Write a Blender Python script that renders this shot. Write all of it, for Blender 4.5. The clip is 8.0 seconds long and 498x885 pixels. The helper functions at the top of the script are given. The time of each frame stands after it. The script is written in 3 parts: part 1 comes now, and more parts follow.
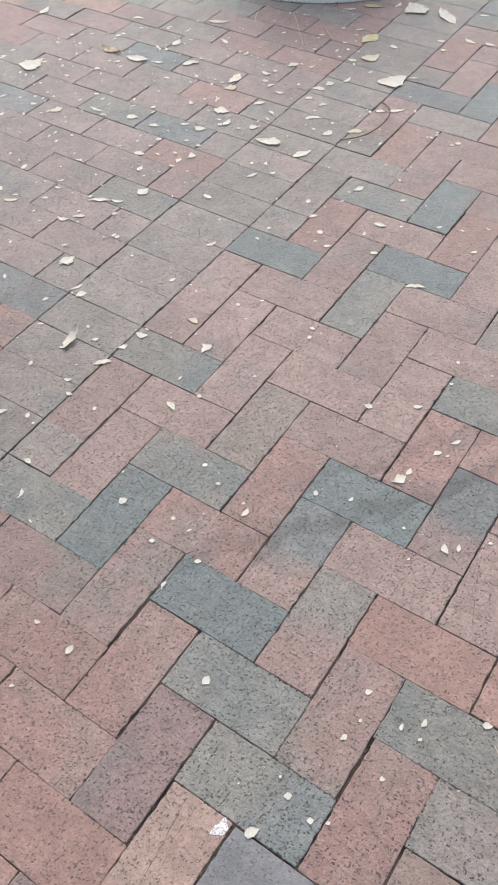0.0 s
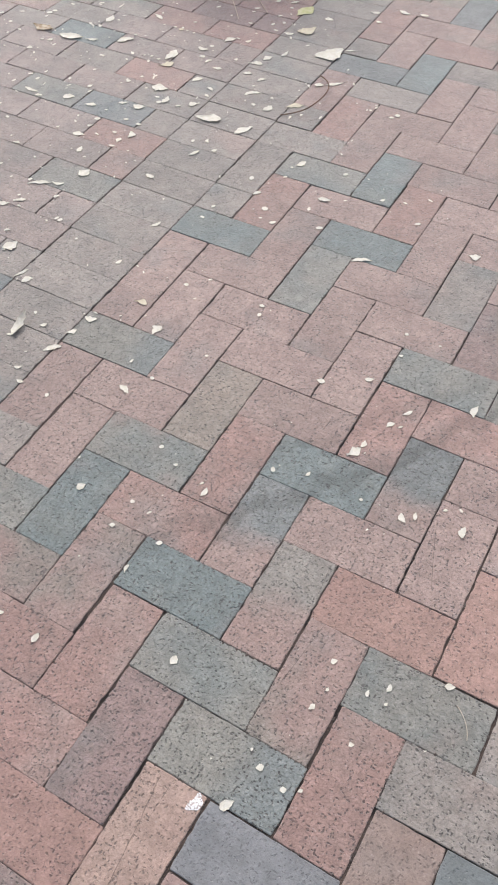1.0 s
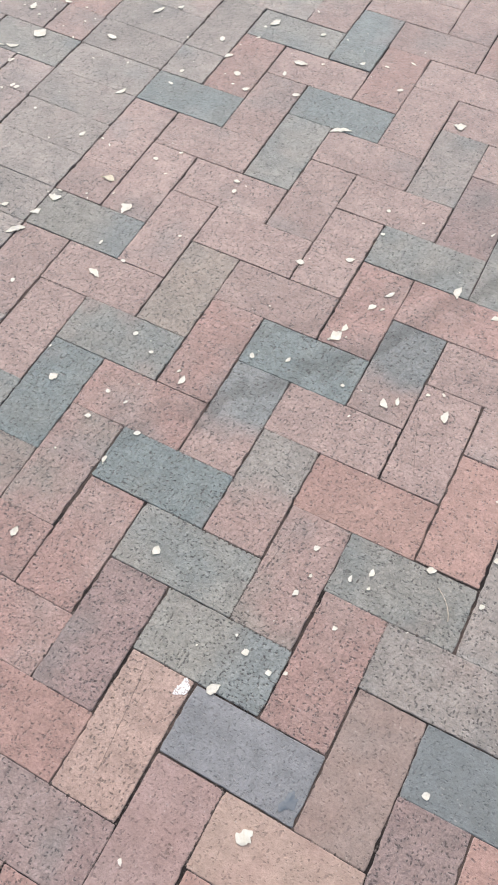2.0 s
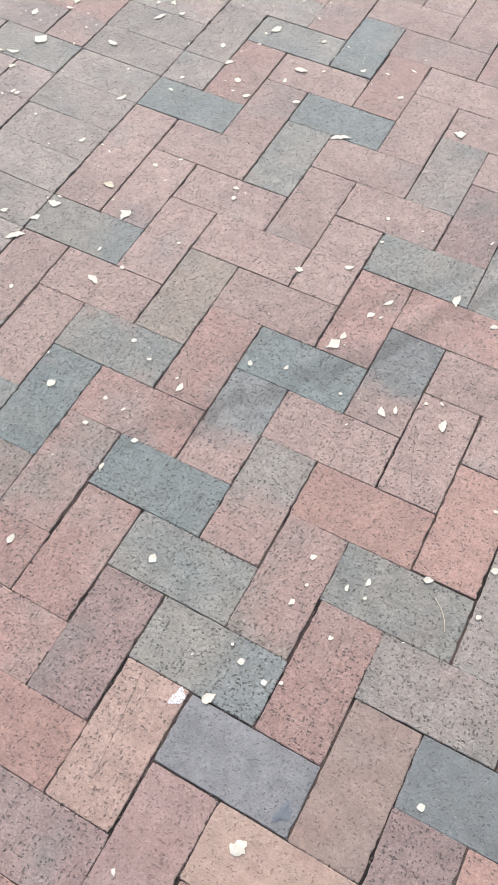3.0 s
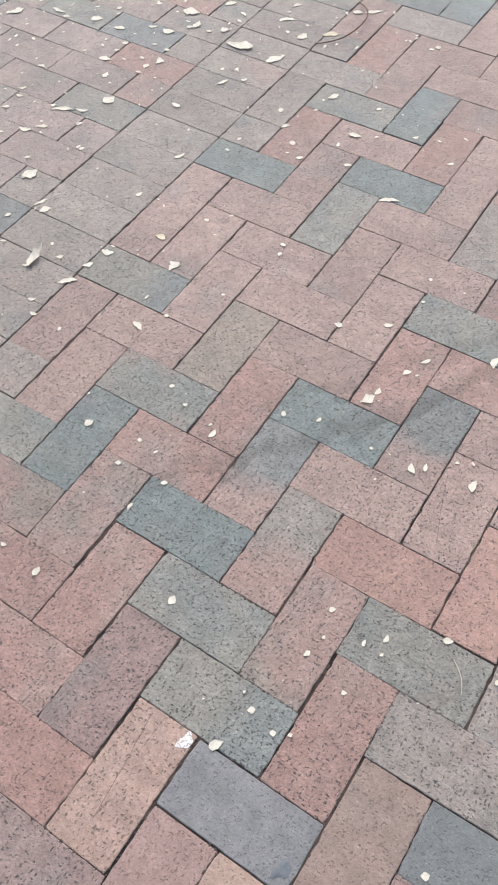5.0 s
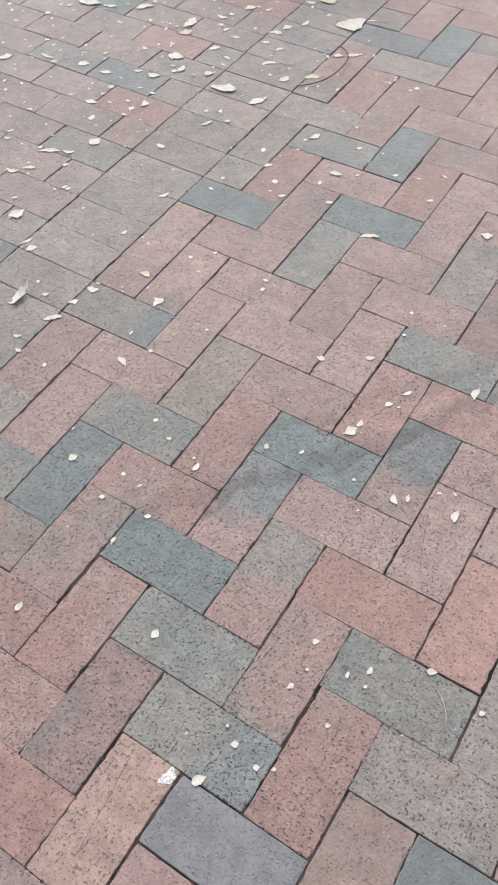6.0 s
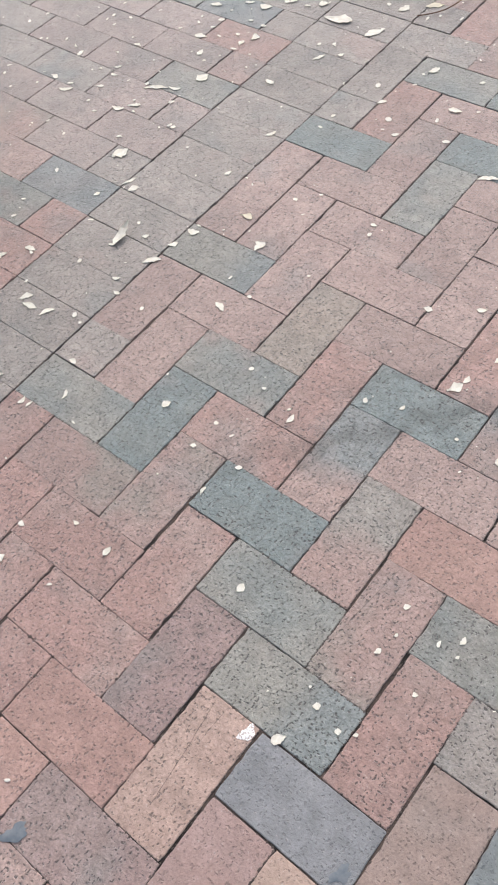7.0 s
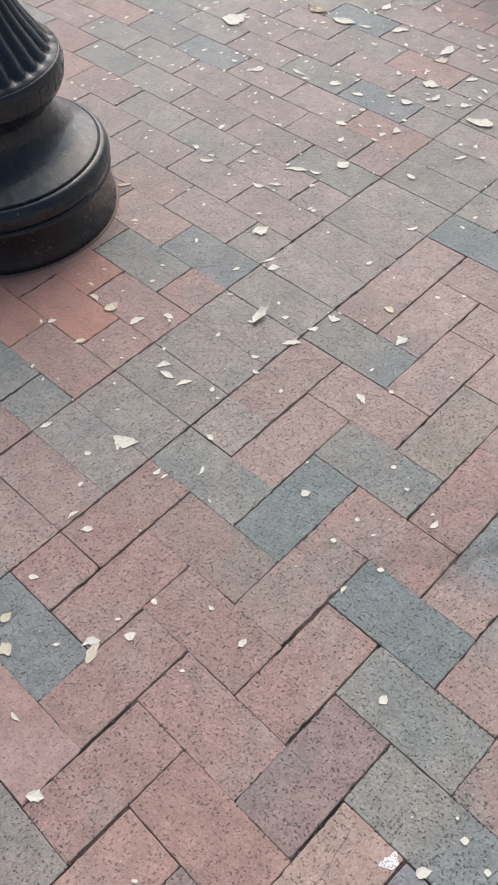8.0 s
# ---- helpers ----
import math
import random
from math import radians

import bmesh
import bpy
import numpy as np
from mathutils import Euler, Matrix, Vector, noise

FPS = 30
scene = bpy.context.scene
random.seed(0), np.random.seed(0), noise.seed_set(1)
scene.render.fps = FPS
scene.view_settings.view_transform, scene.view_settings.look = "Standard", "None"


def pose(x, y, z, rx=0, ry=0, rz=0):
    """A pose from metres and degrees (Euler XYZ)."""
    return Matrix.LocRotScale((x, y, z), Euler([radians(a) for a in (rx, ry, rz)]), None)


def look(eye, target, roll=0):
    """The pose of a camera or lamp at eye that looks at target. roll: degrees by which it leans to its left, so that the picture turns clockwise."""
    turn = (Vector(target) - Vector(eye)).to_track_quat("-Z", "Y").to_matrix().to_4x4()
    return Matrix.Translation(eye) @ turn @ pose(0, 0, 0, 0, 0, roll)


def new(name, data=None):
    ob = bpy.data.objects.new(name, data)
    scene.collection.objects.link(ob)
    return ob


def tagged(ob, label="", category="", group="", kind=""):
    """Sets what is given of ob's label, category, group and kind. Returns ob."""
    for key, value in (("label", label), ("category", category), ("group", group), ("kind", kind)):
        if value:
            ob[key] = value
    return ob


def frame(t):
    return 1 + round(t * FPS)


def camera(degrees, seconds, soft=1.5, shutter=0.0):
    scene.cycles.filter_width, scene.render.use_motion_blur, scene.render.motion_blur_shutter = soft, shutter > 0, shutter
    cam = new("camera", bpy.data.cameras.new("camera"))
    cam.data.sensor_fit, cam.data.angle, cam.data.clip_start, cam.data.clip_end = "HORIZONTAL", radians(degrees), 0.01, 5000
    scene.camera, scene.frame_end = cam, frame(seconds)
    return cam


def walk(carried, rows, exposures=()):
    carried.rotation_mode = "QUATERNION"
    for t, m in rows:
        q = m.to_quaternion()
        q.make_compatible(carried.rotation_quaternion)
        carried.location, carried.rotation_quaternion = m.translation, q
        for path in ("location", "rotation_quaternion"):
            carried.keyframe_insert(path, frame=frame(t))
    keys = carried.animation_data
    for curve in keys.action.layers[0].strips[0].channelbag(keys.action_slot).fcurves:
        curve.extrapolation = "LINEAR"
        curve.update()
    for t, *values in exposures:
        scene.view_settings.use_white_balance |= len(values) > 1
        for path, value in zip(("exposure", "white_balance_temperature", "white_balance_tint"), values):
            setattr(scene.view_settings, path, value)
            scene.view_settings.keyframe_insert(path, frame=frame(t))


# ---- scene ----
cam = camera(33.1, 8.0, soft=2.0)
PATH = [
    (0, (0.238, -0.245, 1.18), (-0.52, 0.8, -0.347), -3.3),
    (0.2, (0.239, -0.245, 1.184), (-0.469, 0.826, -0.349), -2.3),
    (0.5, (0.243, -0.242, 1.195), (-0.428, 0.831, -0.354), -2.5),
    (1, (0.234, -0.252, 1.187), (-0.406, 0.818, -0.377), -2.0),
    (1.2, (0.235, -0.25, 1.174), (-0.388, 0.81, -0.403), -1.9),
    (1.5, (0.223, -0.239, 1.16), (-0.317, 0.781, -0.473), -0.2),
    (1.7, (0.217, -0.235, 1.158), (-0.288, 0.698, -0.537), -1.1),
    (2, (0.206, -0.234, 1.163), (-0.262, 0.664, -0.562), -0.1),
    (2.2, (0.209, -0.229, 1.179), (-0.257, 0.66, -0.552), -0.1),
    (3.3, (0.209, -0.223, 1.163), (-0.273, 0.693, -0.549), 0.2),
    (3.5, (0.211, -0.229, 1.168), (-0.283, 0.699, -0.534), 0.7),
    (4, (0.229, -0.238, 1.15), (-0.333, 0.707, -0.52), 0.7),
    (4.5, (0.249, -0.222, 1.164), (-0.362, 0.712, -0.495), -1.2),
    (4.7, (0.256, -0.215, 1.17), (-0.391, 0.706, -0.483), -2.9),
    (5.8, (0.267, -0.226, 1.16), (-0.399, 0.771, -0.442), -2.4),
    (6, (0.283, -0.214, 1.171), (-0.396, 0.784, -0.424), -2.9),
    (6.2, (0.285, -0.206, 1.156), (-0.39, 0.787, -0.443), -2.7),
    (6.5, (0.29, -0.192, 1.156), (-0.429, 0.737, -0.462), -5.4),
    (6.7, (0.286, -0.188, 1.15), (-0.466, 0.693, -0.481), -7.0),
    (7, (0.272, -0.183, 1.13), (-0.554, 0.596, -0.517), -10.6),
    (7.2, (0.261, -0.173, 1.136), (-0.615, 0.549, -0.511), -12.8),
    (7.5, (0.222, -0.187, 1.14), (-0.7, 0.523, -0.487), -12.5),
    (7.7, (0.178, -0.207, 1.166), (-0.758, 0.544, -0.434), -10.2),
    (8, (0.066, -0.275, 1.164), (-0.844, 0.568, -0.405), -4.4),
]
EXPOSURE = [(0, 0.07), (0.5, 0.10), (1.0, 0.09), (1.5, 0.09), (2.0, 0.29), (2.2, 0.38), (3.3, 0.37), (3.5, 0.34), (4.0, 0.24), (4.5, 0.24), (6.0, 0.11), (6.5, 0.16), (7.0, 0.22), (7.5, 0.27), (8.0, 0.06)]
walk(cam, [(t, look(eye, target, roll)) for t, eye, target, roll in PATH], EXPOSURE)

# ---- world, sun, exposure ----
world = bpy.data.worlds.new("overcast_sky")
scene.world = world
world.use_nodes = True
wn = world.node_tree
sky = wn.nodes.new("ShaderNodeTexSky")
sky.sky_type = "NISHITA"
sky.sun_disc = False
SUN_ELEVATION, SUN_ROTATION = radians(47), radians(-34)
sky.sun_elevation, sky.sun_rotation = SUN_ELEVATION, SUN_ROTATION
sky.air_density, sky.dust_density, sky.ozone_density = 0.7, 7.0, 1.0
background = wn.nodes["Background"]
background.inputs["Strength"].default_value = 0.15
wn.links.new(sky.outputs["Color"], background.inputs["Color"])

sun_data = bpy.data.lights.new("sun", "SUN")
sun_data.energy, sun_data.angle, sun_data.color = 1.8, radians(90), (0.895, 0.96, 1.035)
sun = new("sun", sun_data)
sun_dir = Vector((math.sin(SUN_ROTATION) * math.cos(SUN_ELEVATION), math.cos(SUN_ROTATION) * math.cos(SUN_ELEVATION), math.sin(SUN_ELEVATION)))
sun.matrix_world = look(sun_dir * 20, (0, 0, 0))

# ---- material helpers ----
U = 0.1016  # the width of one paver with its joint


class Nodes:
    """A short way to write a node tree."""

    def __init__(self, name, roughness=0.8, metallic=0.0):
        self.mat = bpy.data.materials.new(name)
        self.mat.use_nodes = True
        self.tree = self.mat.node_tree
        self.shader = self.tree.nodes["Principled BSDF"]
        self.shader.inputs["Roughness"].default_value = roughness
        self.shader.inputs["Metallic"].default_value = metallic

    def node(self, kind, **inputs):
        n = self.tree.nodes.new(kind)
        for key, value in inputs.items():
            self.put(n.inputs[key.replace("_", " ")], value)
        return n

    def put(self, socket, value):
        if isinstance(value, bpy.types.NodeSocket):
            self.tree.links.new(value, socket)
        else:
            socket.default_value = value

    def math(self, op, a, b=0.0, clamp=False):
        n = self.tree.nodes.new("ShaderNodeMath")
        n.operation, n.use_clamp = op, clamp
        self.put(n.inputs[0], a)
        self.put(n.inputs[1], b)
        return n.outputs[0]

    def vec(self, op, a, b):
        n = self.tree.nodes.new("ShaderNodeVectorMath")
        n.operation = op
        self.put(n.inputs[0], a)
        self.put(n.inputs[1], b)
        return n.outputs[0]

    def noise(self, where, scale, detail=2.0, rough=0.5):
        return self.node("ShaderNodeTexNoise", Vector=where, Scale=scale, Detail=detail, Roughness=rough).outputs["Fac"]

    def ramp(self, value, low, high, a=0.0, b=1.0):
        n = self.tree.nodes.new("ShaderNodeMapRange")
        n.interpolation_type = "SMOOTHSTEP"
        for key, v in (("Value", value), ("From Min", low), ("From Max", high), ("To Min", a), ("To Max", b)):
            self.put(n.inputs[key], v)
        return n.outputs["Result"]

    def mix(self, factor, a, b, blend="MIX"):
        n = self.tree.nodes.new("ShaderNodeMix")
        n.data_type, n.blend_type = "RGBA", blend
        self.put(n.inputs[0], factor)
        self.put(n.inputs[6], a)
        self.put(n.inputs[7], b)
        return n.outputs[2]

    def scaled(self, colour, value):
        """A colour times a grey value."""
        n = self.tree.nodes.new("ShaderNodeVectorMath")
        n.operation = "SCALE"
        self.put(n.inputs[0], colour)
        self.put(n.inputs["Scale"], value)
        return n.outputs[0]

    def bump(self, height, strength, distance):
        n = self.node("ShaderNodeBump", Height=height, Strength=strength, Distance=distance)
        self.tree.links.new(n.outputs[0], self.shader.inputs["Normal"])

    def done(self, colour=None, roughness=None):
        if colour is not None:
            self.put(self.shader.inputs["Base Color"], colour)
        if roughness is not None:
            self.put(self.shader.inputs["Roughness"], roughness)
        return self.mat


def rgb(r, g, b):
    return (r, g, b, 1.0)


def clay(name, main, second, share=0.5, flecks=1.0, ends=None, flash=0.35):
    """Fired clay: two tones in soft patches, fine grain, dark drag marks and pits."""
    m = Nodes(name, 0.85)
    even = 0.35 + 0.65 * flecks
    m.shader.inputs["Sheen Weight"].default_value, m.shader.inputs["Sheen Roughness"].default_value = 0.5, 0.4
    place = m.node("ShaderNodeNewGeometry").outputs["Position"]
    chance = m.node("ShaderNodeObjectInfo").outputs["Random"]
    island = m.node("ShaderNodeNewGeometry").outputs["Random Per Island"]
    own = m.math("ADD", chance, island)
    shift = m.node("ShaderNodeCombineXYZ", X=m.math("MULTIPLY", own, 61.0), Y=m.math("MULTIPLY", own, 23.0), Z=m.math("MULTIPLY", own, 7.0)).outputs[0]
    local = m.vec("ADD", place, shift)
    patches = m.noise(local, 8.0, 2.0, 0.55)
    if ends is not None:
        # burnt at one end only
        end = m.node("ShaderNodeSeparateXYZ", Vector=m.node("ShaderNodeTexCoord").outputs["Object"]).outputs[0]
        end = m.math("ADD", end, m.ramp(patches, 0.2, 0.8, -0.03, 0.03))
        colour = m.mix(m.ramp(end, ends - 0.035, ends + 0.035), main, second)
    else:
        colour = m.mix(m.ramp(patches, 0.54 - 0.3 * share, 0.86 - 0.3 * share), main, second)
    # kiln flashing: blue-grey and red blushes that fade across a paver
    blush = m.noise(m.vec("ADD", local, (5.7, 2.3, 0.0)), 7.0, 2.0, 0.5)
    colour = m.mix(m.ramp(blush, 0.55, 0.75, 0.0, flash), colour, rgb(0.17, 0.196, 0.194))
    colour = m.mix(m.ramp(blush, 0.42, 0.24, 0.0, flash * 0.6), colour, rgb(0.305, 0.2, 0.177))
    tone = m.ramp(m.math("FRACT", m.math("MULTIPLY", own, 17.3)), 0, 1, 0.93, 1.06)
    cloud = m.ramp(m.noise(local, 34.0, 4.0, 0.6), 0.25, 0.75, 0.86, 1.13)
    grain = m.ramp(m.noise(place, 230.0, 3.0, 0.7), 0.3, 0.7, 1 - 0.14 * even, 1 + 0.14 * even)
    mottle = m.ramp(m.noise(local, 120.0, 2.0, 0.6), 0.3, 0.7, 1 - 0.12 * even, 1 + 0.12 * even)
    colour = m.scaled(colour, m.math("MULTIPLY", m.math("MULTIPLY", tone, cloud), m.math("MULTIPLY", grain, mottle)))
    # pits and drag marks: scattered specks of many sizes
    wander = m.node("ShaderNodeTexNoise", Vector=place, Scale=260.0, Detail=2.0).outputs["Color"]
    ragged = m.vec("ADD", m.vec("ADD", m.node("ShaderNodeTexCoord").outputs["Object"], shift), m.scaled(wander, 0.003))
    marks = 0.0
    for cells, squeeze, most in ((175.0, (0.6, 1.0, 1.0), 0.28), (260.0, (0.65, 1.0, 1.0), 0.32), (205.0, (0.9, 0.45, 1.0), 0.28)):
        spots = m.node("ShaderNodeTexVoronoi", Vector=m.vec("MULTIPLY", ragged, squeeze), Scale=cells)
        size = m.math("MULTIPLY", m.node("ShaderNodeSeparateXYZ", Vector=spots.outputs["Color"]).outputs[0], most)
        marks = m.math("MAXIMUM", marks, m.ramp(m.math("SUBTRACT", size, spots.outputs["Distance"]), -0.06, 0.05))
    crowd = m.ramp(m.noise(local, 26.0, 2.0), 0.3, 0.6, 0.68, 1.0)
    marks = m.math("MULTIPLY", marks, crowd)
    colour = m.mix(m.math("MULTIPLY", marks, 0.71 * flecks), colour, rgb(0.042, 0.036, 0.035))
    pale = m.ramp(m.noise(m.vec("ADD", local, (3.1, 8.2, 0.0)), 240.0, 1.0), 0.71, 0.76)
    colour = m.mix(m.math("MULTIPLY", pale, 0.3), colour, rgb(0.5, 0.47, 0.43))
    # a dark streak with a fainter one beside it, in an arc over the paving
    axes = m.node("ShaderNodeSeparateXYZ", Vector=place)
    x = m.math("ADD", m.math("MULTIPLY", axes.outputs[0], 1 / U), 1.84)
    y = m.math("MULTIPLY", axes.outputs[1], 1 / U)
    arc = m.math("ADD", 4.05, m.math("ADD", m.math("MULTIPLY", x, 1.1), m.math("MULTIPLY", m.math("MULTIPLY", x, x), 0.08)))
    off = m.math("ADD", m.math("SUBTRACT", y, arc), m.ramp(m.noise(m.vec("MULTIPLY", place, (1.0, 0.45, 1.0)), 22.0, 3.0), 0.2, 0.8, -0.4, 0.4))
    streak = m.math("MULTIPLY", m.ramp(off, -0.3, -0.1), m.ramp(off, 0.1, 0.7, 1.0, 0.0))
    streak = m.math("MAXIMUM", streak, m.math("MULTIPLY", m.math("MULTIPLY", m.ramp(off, 1.25, 1.45), m.ramp(off, 1.55, 2.0, 1.0, 0.0)), 0.6))
    reach = m.math("MULTIPLY", m.ramp(x, -1.6, -0.2), m.ramp(x, 3.5, 6.0, 1.0, 0.0))
    extent = m.math("MULTIPLY", m.math("MULTIPLY", streak, reach), m.ramp(m.noise(place, 30.0, 3.0), 0.3, 0.6, 0.3, 0.6))
    colour = m.mix(extent, colour, m.scaled(colour, 0.42))
    height = m.math("SUBTRACT", m.math("MULTIPLY", m.noise(place, 210.0, 5.0, 0.7), 0.9), m.math("MULTIPLY", marks, 0.8))
    m.bump(height, 0.5 + 0.35 * flecks, 0.0028)
    return m.done(colour, m.ramp(patches, 0.3, 0.7, 0.56, 0.7))


RED, PINK = rgb(0.316, 0.205, 0.18), rgb(0.32, 0.238, 0.213)
CLAY = {
    "R": clay("clay_red", RED, PINK),
    "P": clay("clay_pink", PINK, rgb(0.3, 0.224, 0.203)),
    "O": clay("clay_orange", rgb(0.338, 0.218, 0.185), rgb(0.325, 0.21, 0.182), flecks=0.75, flash=0.2),
    "D": clay("clay_mauve", rgb(0.276, 0.198, 0.184), rgb(0.26, 0.202, 0.187)),
    "M": clay("clay_flashed", rgb(0.292, 0.208, 0.186), rgb(0.245, 0.222, 0.196)),
    "K": clay("clay_taupe", rgb(0.274, 0.246, 0.223), rgb(0.25, 0.233, 0.213), flash=0.6),
    "G": clay("clay_green_grey", rgb(0.228, 0.226, 0.204), rgb(0.192, 0.21, 0.2), flash=0.6),
    "B": clay("clay_blue_grey", rgb(0.16, 0.197, 0.197), rgb(0.188, 0.21, 0.2)),
    "S": clay("clay_slate", rgb(0.208, 0.216, 0.226), rgb(0.195, 0.206, 0.216), flecks=0.3, flash=0.0),
    "Y": clay("clay_buff", rgb(0.362, 0.264, 0.222), rgb(0.34, 0.242, 0.205), flecks=0.75, flash=0.0),
    "T": clay("clay_terracotta", rgb(0.34, 0.178, 0.136), rgb(0.315, 0.174, 0.137), flecks=0.3, flash=0.0),
    "N": clay("clay_brown", rgb(0.252, 0.195, 0.17), rgb(0.258, 0.188, 0.162), flecks=0.35, flash=0.15),
    "Q": clay("clay_smooth_pink", rgb(0.325, 0.23, 0.21), rgb(0.315, 0.212, 0.188), flecks=0.4, flash=0.15),
    "E": clay("clay_peach", rgb(0.345, 0.255, 0.21), rgb(0.335, 0.236, 0.2), flecks=0.3, flash=0.0),
    "A": clay("clay_tan", rgb(0.292, 0.245, 0.208), rgb(0.27, 0.24, 0.208), flash=0.15),
    "C": clay("clay_dark_blue", rgb(0.145, 0.165, 0.168), rgb(0.162, 0.18, 0.179), flecks=0.3, flash=0.0),
    "U": clay("clay_grey_blue", rgb(0.205, 0.222, 0.222), rgb(0.19, 0.214, 0.213), flash=0.2),
    "W": clay("clay_green_blue_end", rgb(0.238, 0.236, 0.212), rgb(0.198, 0.222, 0.218), ends=0.03, flash=0.15),
    "V": clay("clay_grey_end", rgb(0.31, 0.222, 0.198), rgb(0.248, 0.232, 0.21), ends=-0.018, flash=0.15),
    "H": clay("clay_pale_pink", rgb(0.292, 0.236, 0.216), rgb(0.262, 0.23, 0.212), flash=0.25),
    "F": clay("clay_burnt_end", PINK, rgb(0.19, 0.207, 0.205), ends=-0.018),
}


def sand():
    """Sand in the joints, dark and damp in stretches; far off, the same ground carries paving too distant to tell brick from brick."""
    m = Nodes("joint_sand", 0.95)
    place = m.node("ShaderNodeNewGeometry").outputs["Position"]
    damp = m.ramp(m.noise(place, 7.0, 4.0, 0.65), 0.44, 0.58)
    colour = m.mix(damp, rgb(0.012, 0.009, 0.008), rgb(0.075, 0.056, 0.048))
    grain = m.noise(place, 500.0, 3.0)
    colour = m.scaled(colour, m.ramp(grain, 0.3, 0.7, 0.6, 1.3))
    bricks = m.node("ShaderNodeTexBrick", Vector=place, Color1=rgb(0.3, 0.21, 0.186), Color2=rgb(0.21, 0.205, 0.19), Mortar=rgb(0.1, 0.08, 0.07), Scale=1.0)
    for key, value in (("Mortar Size", 0.002), ("Brick Width", 2 * U), ("Row Height", U)):
        bricks.inputs[key].default_value = value
    axes = m.node("ShaderNodeSeparateXYZ", Vector=place)
    away = m.math("MAXIMUM", m.math("ABSOLUTE", m.math("ADD", axes.outputs[0], 0.61)), m.math("ABSOLUTE", m.math("SUBTRACT", axes.outputs[1], 0.61)))
    colour = m.mix(m.math("GREATER_THAN", away, 3.55), colour, bricks.outputs["Color"])
    m.bump(grain, 0.6, 0.002)
    return m.done(colour)


def iron():
    m = Nodes("black_painted_iron", 0.3)
    place = m.node("ShaderNodeTexCoord").outputs["Object"]
    m.shader.inputs["Coat Weight"].default_value, m.shader.inputs["Coat Roughness"].default_value = 0.35, 0.12
    m.shader.inputs["Specular IOR Level"].default_value = 0.38
    # dusty patches, tinted blue-grey so the colour carries some sky sheen
    dust_sheen = m.ramp(m.noise(place, 16.0, 4.0, 0.6), 0.42, 0.72)
    colour = m.mix(m.math("MULTIPLY", dust_sheen, 0.3), rgb(0.009, 0.013, 0.016), rgb(0.045, 0.058, 0.066))
    chips = m.ramp(m.noise(place, 85.0, 3.0, 0.65), 0.655, 0.69)
    worn = m.ramp(m.noise(place, 9.0, 2.0), 0.45, 0.6)
    colour = m.mix(m.math("MULTIPLY", m.math("MULTIPLY", chips, worn), 0.8), colour, rgb(0.26, 0.25, 0.22))
    m.bump(m.math("ADD", m.noise(place, 55.0, 4.0, 0.6), m.math("MULTIPLY", m.noise(place, 210.0, 2.0), 0.25)), 0.32, 0.004)
    return m.done(colour, m.ramp(m.noise(place, 40.0, 3.0), 0.3, 0.7, 0.22, 0.45))


def concrete():
    m = Nodes("pale_concrete", 0.9)
    place = m.node("ShaderNodeTexCoord").outputs["Object"]
    colour = m.mix(m.ramp(m.noise(place, 9.0, 4.0, 0.6), 0.35, 0.65), rgb(0.72, 0.79, 0.68), rgb(0.83, 0.87, 0.76))
    pores = m.ramp(m.noise(place, 160.0, 2.0), 0.3, 0.38)
    colour = m.mix(pores, rgb(0.2, 0.21, 0.19), colour)
    m.bump(m.noise(place, 120.0, 4.0), 0.4, 0.003)
    return m.done(colour)


def litter(name, main, second, thin=0.35):
    m = Nodes(name, 0.6)
    place = m.node("ShaderNodeNewGeometry").outputs["Position"]
    colour = m.mix(m.ramp(m.noise(place, 90.0, 3.0), 0.35, 0.65), main, second)
    m.bump(m.noise(place, 160.0, 3.0), 0.4, 0.001)
    glow = m.node("ShaderNodeBsdfTranslucent", Color=colour)
    both = m.node("ShaderNodeMixShader", Fac=thin)
    m.tree.links.new(m.shader.outputs[0], both.inputs[1])
    m.tree.links.new(glow.outputs[0], both.inputs[2])
    m.tree.links.new(both.outputs[0], m.tree.nodes["Material Output"].inputs["Surface"])
    return m.done(colour)


MORTAR = litter("mortar", rgb(0.13, 0.095, 0.07), rgb(0.17, 0.105, 0.08), 0.0)
SAND, IRON, CONCRETE = sand(), iron(), concrete()
PALE = litter("leaf_pale", rgb(0.86, 0.85, 0.78), rgb(0.78, 0.76, 0.67))
CREAM = litter("leaf_cream", rgb(0.78, 0.74, 0.6), rgb(0.7, 0.65, 0.52))
YELLOW = litter("leaf_yellow", rgb(0.62, 0.64, 0.32), rgb(0.74, 0.72, 0.5))
TAN = litter("leaf_tan", rgb(0.42, 0.31, 0.19), rgb(0.68, 0.61, 0.49))
TWIG = litter("twig_bark", rgb(0.16, 0.09, 0.06), rgb(0.24, 0.15, 0.1))
STRAW = litter("straw", rgb(0.78, 0.71, 0.6), rgb(0.68, 0.6, 0.5))


def crusty_paint():
    m = Nodes("white_paint", 0.7)
    place = m.node("ShaderNodeNewGeometry").outputs["Position"]
    crumb = m.noise(place, 420.0, 2.0)
    m.bump(crumb, 0.8, 0.002)
    return m.done(m.mix(m.ramp(crumb, 0.38, 0.48), rgb(0.42, 0.36, 0.33), rgb(0.8, 0.81, 0.83)))


PAINT = crusty_paint()
GRIME = litter("blue_grime", rgb(0.1, 0.125, 0.15), rgb(0.14, 0.16, 0.18), 0.0)
CRACK = litter("crack_dirt", rgb(0.05, 0.04, 0.035), rgb(0.09, 0.07, 0.06), 0.0)


